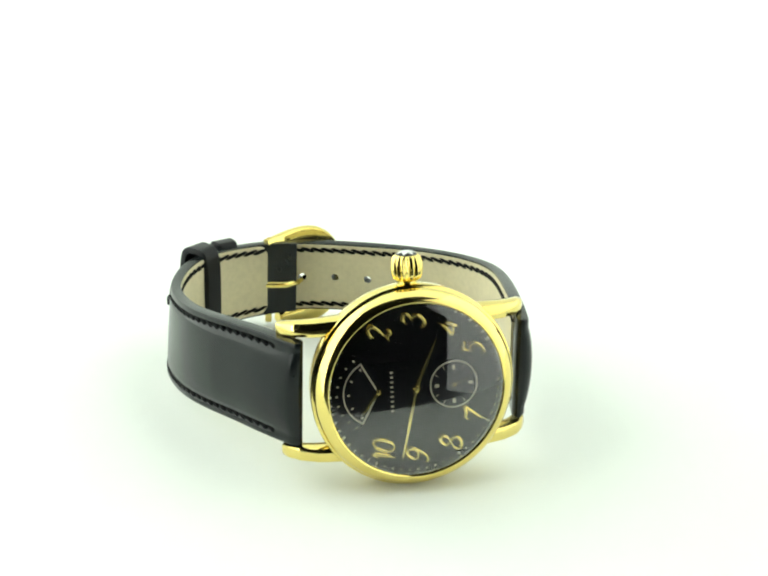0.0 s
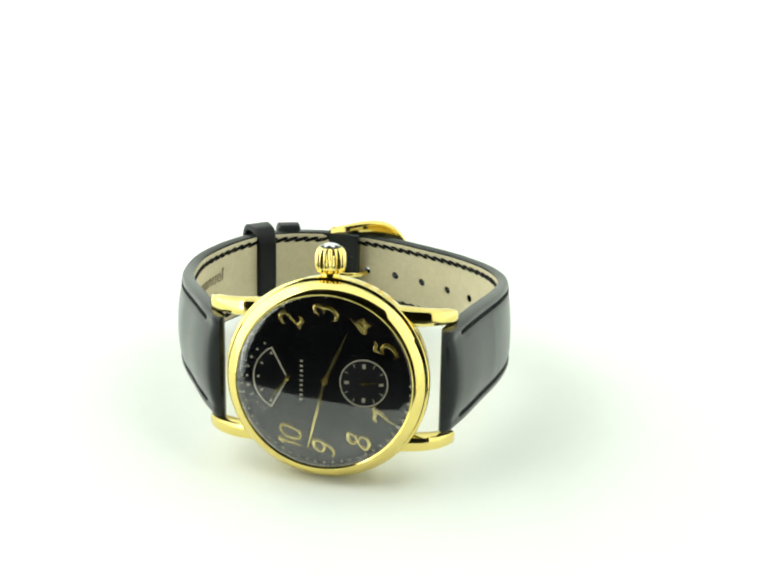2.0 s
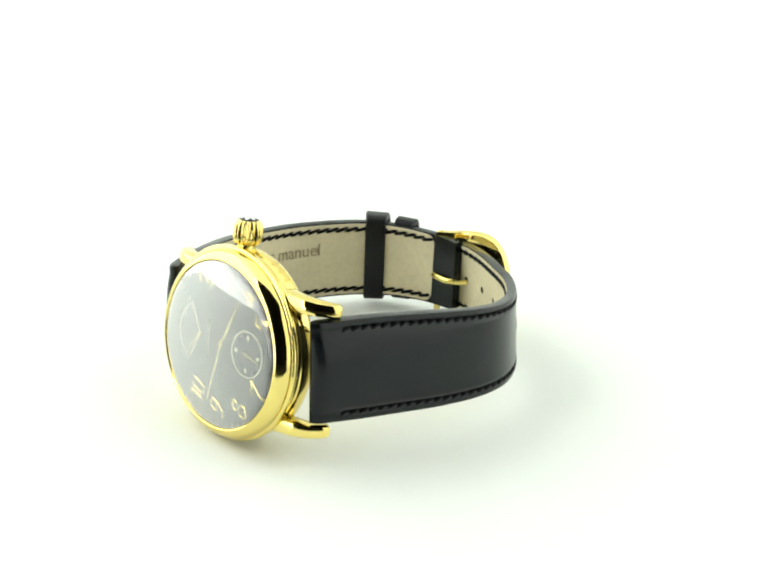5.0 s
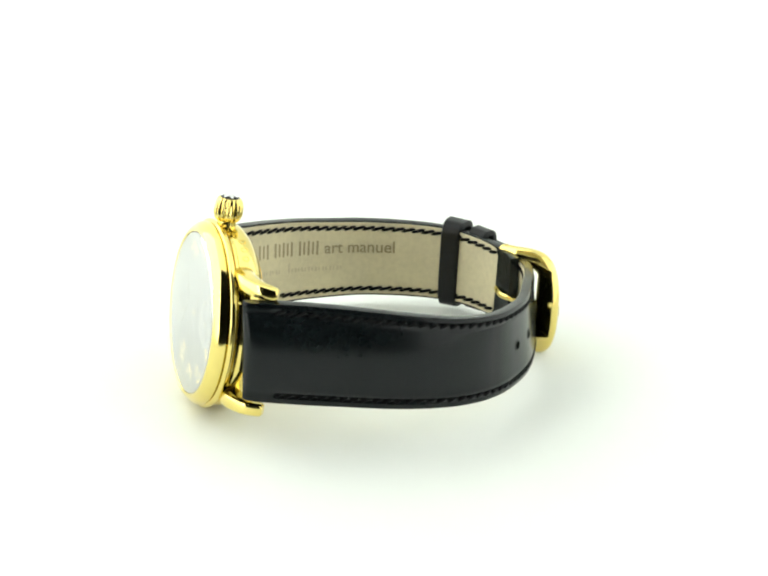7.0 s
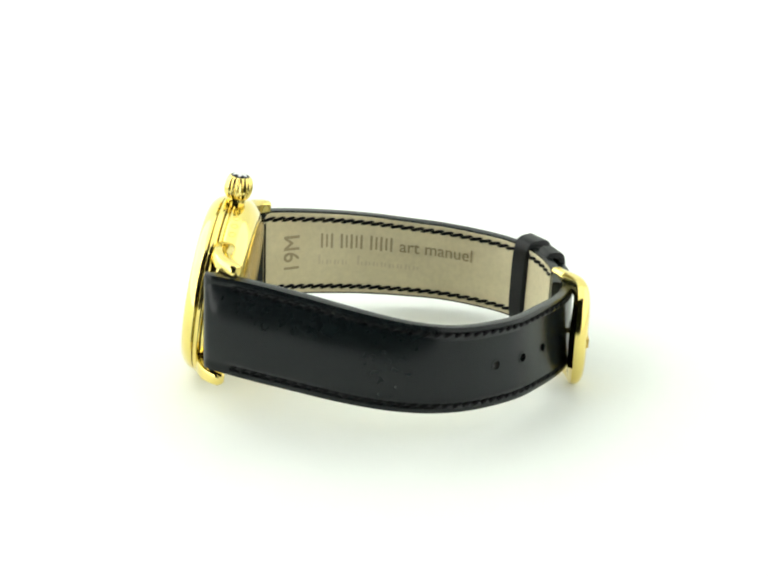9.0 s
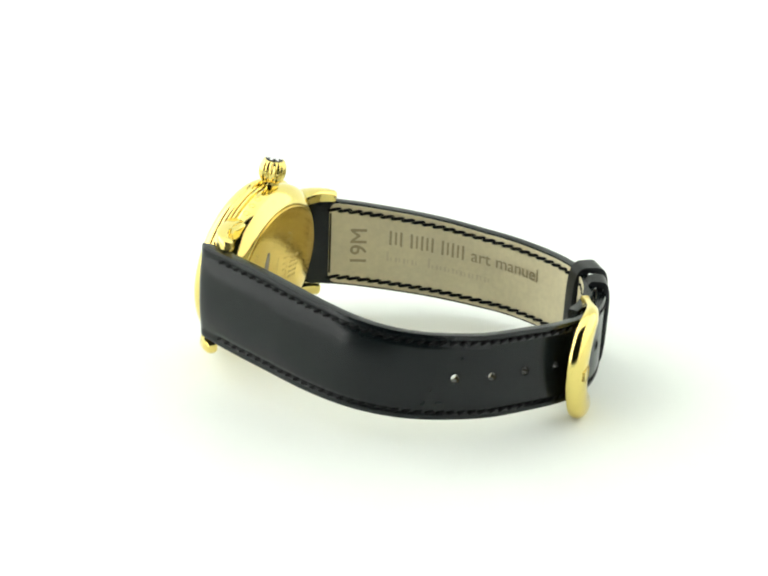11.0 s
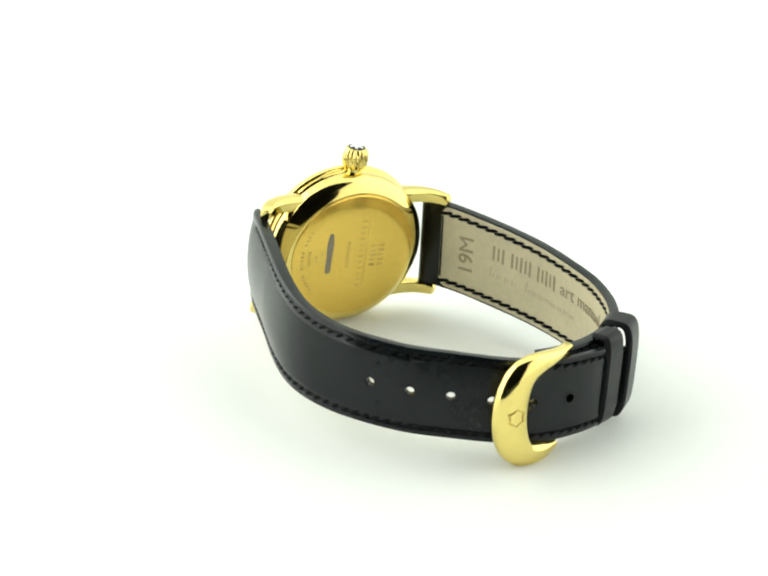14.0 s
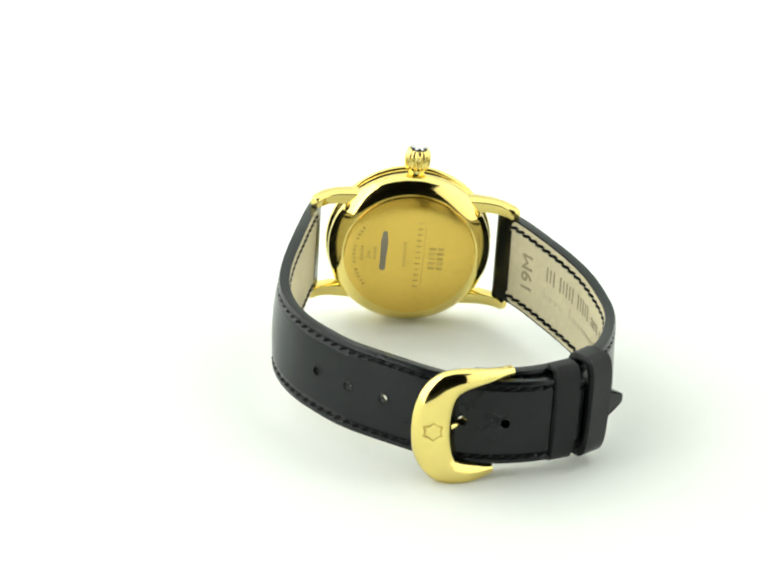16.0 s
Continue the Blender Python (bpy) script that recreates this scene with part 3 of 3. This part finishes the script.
def build_strap():
    long_strap = part("long_strap", strap_body(LONG, 1, long_thick, 0, LONG.length - 1.0, long_taper), LEATHER, watch, "shiny black padded leather strap with punched holes")
    lining = part("lining", strap_lining(LONG, 1, long_thick, 5.5, LONG.length - 4, long_taper, 0.95), LINING, long_strap, "smooth beige leather lining")
    first = LONG.nearest(7.9, 21.9)
    cutters = []
    for k in range(6):
        s = first + 7.3 * k
        p = LONG.at(s, 0, 0, 1)
        n = (LONG.at(s, 0, 3, 1) - p).normalized()
        z = n.to_track_quat("Z", "Y").to_matrix().to_4x4()
        bm = bmesh.new()
        loft(bm, [[(0.85 * MM * math.cos(a), 0.85 * MM * math.sin(a), h * MM) for a in np.linspace(0, 2 * math.pi, 17)[:-1]] for h in (-4, 4)])
        cutters.append(part("cutter", bm, LEATHER, None, m=Matrix.Translation(p) @ z))
    drill(long_strap, cutters)
    drill(lining, cutters)
    for k in range(6):
        s = first + 7.3 * k
        th = long_thick(s)[0] / 2
        rings = []
        for a in np.linspace(0, 2 * math.pi, 25)[:-1]:
            ring = []
            for r, o in ((0.8, -0.2), (0.86, 0.06), (1.05, 0.1), (1.22, 0.06), (1.3, -0.2)):
                ss = s + r * math.cos(a)
                ring.append(LONG.at(ss, r * math.sin(a) / LONG.frame_at(ss)[0][3], th + o + long_thick(s)[1], 1))
            rings.append(ring)
        part("hole_rim", loft(bmesh.new(), rings, closed=True), LEATHER, long_strap)
    for c in cutters:
        bpy.data.objects.remove(c)
    short_strap = part("short_strap", strap_body(SHORT, -1, short_thick, 0, SHORT.length, whole), LEATHER, watch, "shiny black padded leather strap with pressed beige lining")
    part("lining", strap_lining(SHORT, -1, short_thick, 5.5, SHORT.length - 6.5, whole, 0.95), LINING, short_strap, "beige leather lining with pressed writing")
    for band, side, thick, tp, ob, end in ((LONG, 1, long_thick, long_taper, long_strap, LONG.length - 8), (SHORT, -1, short_thick, whole, short_strap, SHORT.length - 7)):
        for a in (-0.8, 0.8):
            part("inner_seam", seam(band, side, a, 6.6, end, lambda s: -thick(s)[0] / 2 - 0.2, 2.3, 3.1, 0.38, 0.27, tp), THREAD, ob, "slanted black stitches", kind="stuff")
            part("outer_seam", seam(band, side, a * 1.02, 6.2, end, lambda s: thick(s)[0] / 2 - 0.06, 2.0, 1.5, 0.32, 0.55, tp), THREAD, ob, "sunken black stitches", kind="stuff")
        part("cross_seam", marks(band, side, [(5.6, 6.0, -6.9, 6.9)], -thick(6)[0] / 2 - 0.1, 0.12), THREAD, ob)
    for band, side in ((LONG, 1), (SHORT, -1)):
        rings = []
        for a in (-0.97, 0.97):
            c = band.at(1.5, a, 0.1, side)
            t = band.frame_at(1.5)[1]
            n = (band.at(1.5, a, 1.1, side) - c).normalized()
            rings.append([c + (t * math.cos(w) + n * math.sin(w)) * 0.6 * MM for w in np.linspace(0, 2 * math.pi, 13)[:-1]])
        part("spring_bar", loft(bmesh.new(), rings), GOLD, watch)
    # pressed writing on the short strap's lining
    off = -short_thick(12)[0] / 2 - 0.13
    start = SHORT.nearest(-25.0, -26.3)
    cells = []
    s = start + 2.5
    for k in range(8):
        w, lo, hi = 1.8, 1.3, 4.6
        cells.append((s, s + 0.5, lo, hi))
        if k not in (1, 4, 7):
            cells.append((s + w - 0.6, s + w - 0.15, lo + 0.2, hi - 0.2))
        s += 2.33
    wrapped(letters("art manuel", 4.0 * MM, 0.025 * MM, 0.0, 0.0, 0.02 * MM), SHORT, -1, s + 8.4, 2.75, off - 0.03, short_strap)
    part("pressed_writing", marks(SHORT, -1, cells, off, 0.05), LINING_PRESSED, short_strap, "pressed bars of writing", smooth=False, kind="stuff")
    cells, s = [], start + 2.0
    for k in range(13):
        if k != 4:
            cells += [(s, s + 0.5, -2.5, -0.2 if k in (0, 5) else -1.4), (s + 0.85, s + 1.2, -2.4, -1.5)]
        s += 1.85
    part("pressed_script", marks(SHORT, -1, cells, off, 0.04), LINING_FAINT, short_strap, "faint pressed bars of script", smooth=False, kind="stuff")
    p = SHORT.at(12.3, -0.02, off - 0.03, -1)
    n = (SHORT.at(12.3, -0.02, off - 1, -1) - p).normalized()
    u = (SHORT.at(12.3, 0.5, off, -1) - SHORT.at(12.3, -0.5, off, -1)).normalized()
    v = n.cross(u)
    rot = Matrix(((u.x, v.x, n.x, p.x), (u.y, v.y, n.y, p.y), (u.z, v.z, n.z, p.z), (0, 0, 0, 1)))
    part("size_stamp", letters("19M", 5.0 * MM, 0.02 * MM, 0, 0.05 * MM), LINING_PRESSED, short_strap, "pressed size stamp", smooth=False, m=rot)


def keeper_loop(s, width, inner, outer, grow):
    """A leather loop round the straps: section of rounded rectangle swept round."""
    rings = []
    for k in range(72):
        a = 2 * math.pi * k / 72
        c, sn = math.cos(a), math.sin(a)
        n = (abs(c) ** 4 + abs(sn) ** 4) ** (-1 / 4)
        ring = []
        for ds, e in ((-width / 2, 0), (-width / 2 + 0.3, 1), (width / 2 - 0.3, 1), (width / 2, 0)):
            mid, half = (inner + outer) / 2, (outer - inner) / 2
            o = mid + n * c * (half + 0.55 + 0.45 * e)
            h = SHORT.frame_at(s)[0][3]
            ring.append(SHORT.at(s + ds, n * sn * (h + grow + 0.45 * e) / h, o, -1))
        for ds in (width / 2, -width / 2):
            mid, half = (inner + outer) / 2, (outer - inner) / 2
            h = SHORT.frame_at(s)[0][3]
            ring.append(SHORT.at(s + ds, n * sn * (h + grow - 0.6) / h, mid + n * c * max(half - 0.3, 0.2), -1))
        rings.append(ring)
    return loft(bmesh.new(), rings, closed=True)


def build_fittings():
    s = SHORT.nearest(-37.9, 18.6)
    part("free_keeper", keeper_loop(s - 1.0, 4.7, -1.1, 4.3, 0.85), LEATHER_EDGE, watch, "black leather loop round both strap ends")
    part("fixed_keeper", keeper_loop(s + 5.1, 4.4, 0.2, 3.5, 0.5), LEATHER_EDGE, watch, "black leather loop sewn into the strap")
    # buckle: a frame bent round the tail, from hinge to hinge
    hinge, bar = Vector((-27.8, 25.8, 9.9)), Vector((-13.9, 36.4, 9.9))
    d = bar - hinge
    d.z = 0
    long = d.length
    d.normalize()
    n = Vector((-d.y, d.x, 0))
    up = Vector((0, 0, 1))

    def spot(u, h, o):
        return (hinge + d * u + up * h + n * o) * MM

    arm = [(4.5, 9.0, 0.7, 1.25), (8.0, 9.05, 0.9, 1.75), (11.0, 8.85, 0.6, 2.25), (13.2, 8.1, 0.0, 2.7), (14.6, 6.4, -0.6, 3.1), (15.35, 4.0, -1.0, 3.35), (15.65, 1.4, -1.22, 3.45)]
    knots = [(1.2, 8.95, 0.1, 0.95)] + arm + [(u, -h, o, w) for u, h, o, w in arm[:0:-1]] + [(4.6, -8.95, 0.6, 1.15)]
    knots = [np.array(k) for k in [knots[0]] + knots + [knots[-1]]]
    path = []
    for k in range(1, len(knots) - 2):
        k0, k1, k2, k3 = knots[k - 1:k + 3]
        for t in np.linspace(0, 1, 6)[:-1]:
            path.append(tuple(0.5 * (2 * k1 + (k2 - k0) * t + (2 * k0 - 5 * k1 + 4 * k2 - k3) * t * t + (3 * k1 - k0 - 3 * k2 + k3) * t ** 3)))
    path.append(tuple(knots[-1]))
    rings = []
    for i, (u, h, o, w) in enumerate(path):
        a, b = path[max(i - 1, 0)], path[min(i + 1, len(path) - 1)]
        tu, th = b[0] - a[0], b[1] - a[1]
        k = math.hypot(tu, th)
        nu, nh = -th / k, tu / k
        ring = []
        for x, y in ((-1, -0.5), (-0.97, 0.0), (-0.85, 0.4), (-0.62, 0.72), (-0.3, 0.92), (0.0, 1.0), (0.3, 0.97), (0.6, 0.82), (0.83, 0.55), (0.97, 0.15), (0.97, -0.35), (0.85, -0.7), (0, -1.05), (-0.7, -0.8)):
            ring.append(spot(u - nu * x * w * -1, h + nh * x * w, o + y * (0.8 + 0.32 * w) - 0.3 * nu * x * w))
        rings.append(ring)
    buckle = part("buckle", loft(bmesh.new(), rings), GOLD, watch, "polished gold pin buckle with wide rounded bar")
    star = [((1.85 if k % 2 else 1.4) * math.cos(math.pi * k / 6), (1.85 if k % 2 else 1.4) * math.sin(math.pi * k / 6)) for k in range(12)]
    ring = [[spot(16.3 + x * f, z * f, 0.66 - 0.3 * (0.5 + x * f)) for x, z in star] for f in (1.0, 0.84)]
    ring2 = [[spot(16.3 + x * f, z * f, 0.1 - 0.3 * (0.5 + x * f)) for x, z in star] for f in (0.84, 1.0)]
    part("buckle_mark", loft(bmesh.new(), ring + ring2, closed=True), GOLD_DARK, buckle, "engraved six-pointed outline", smooth=False)
    bm = bmesh.new()
    pin = [(0.4, -0.6), (1.6, -1.6), (4.5, -3.2), (7.5, -3.0), (9.6, -1.6), (11.4, -0.4), (13.4, 0.1)]
    loft(bm, [[spot(u + 0.1 * math.cos(a), 0.62 * math.cos(a), o + 0.45 * math.sin(a)) for a in np.linspace(0, 2 * math.pi, 11)[:-1]] for u, o in pin])
    part("pin", bm, GOLD, buckle, "gold buckle pin")
    bm = bmesh.new()
    loft(bm, [[spot(1.9 + 0.7 * math.cos(a), h, 0.7 * math.sin(a)) for a in np.linspace(0, 2 * math.pi, 13)[:-1]] for h in (-8.9, 8.9)])
    part("hinge_bar", bm, GOLD, buckle)
    bm = bmesh.new()
    loft(bm, [[spot(2.0 + 0.42 * math.cos(a), h, 0.3 + 0.42 * math.sin(a)) for a in np.linspace(0, 2 * math.pi, 13)[:-1]] for h in (9.3, 10.02)])
    part("pivot", bm, GOLD_DARK, buckle, "dark end of the hinge bar")


build_case()
seconds_hand, seconds_place = build_dial()
build_strap()
build_fittings()


def motions():
    turn = [(0.0, -0.03), (0.5, -5.52), (1.0, -11.97), (1.5, -17.64), (2.0, -23.92), (2.5, -29.67), (3.0, -36.14), (3.5, -41.84), (4.0, -48.36), (5.25, -62.75),
            (6.5, -77.11), (7.0, -83.21), (7.5, -89.16), (8.0, -95.48), (8.5, -101.22), (9.0, -107.55), (10.25, -122.45), (11.5, -137.35), (12.0, -143.63),
            (12.5, -149.22), (13.0, -155.57), (13.5, -161.21), (14.0, -167.44), (14.5, -173.07), (15.0, -179.41), (15.5, -185.02), (16.0, -191.28)]
    walk(watch, [(t, pose(0, 0, 0, 0, 0, a)) for t, a in turn])
    walk(seconds_hand, [(t, seconds_place @ pose(0, 0, 0, 0, 162 + 6 * t, 0)) for t in (0.0, 4.0, 8.0, 12.0, 16.0)])


motions()
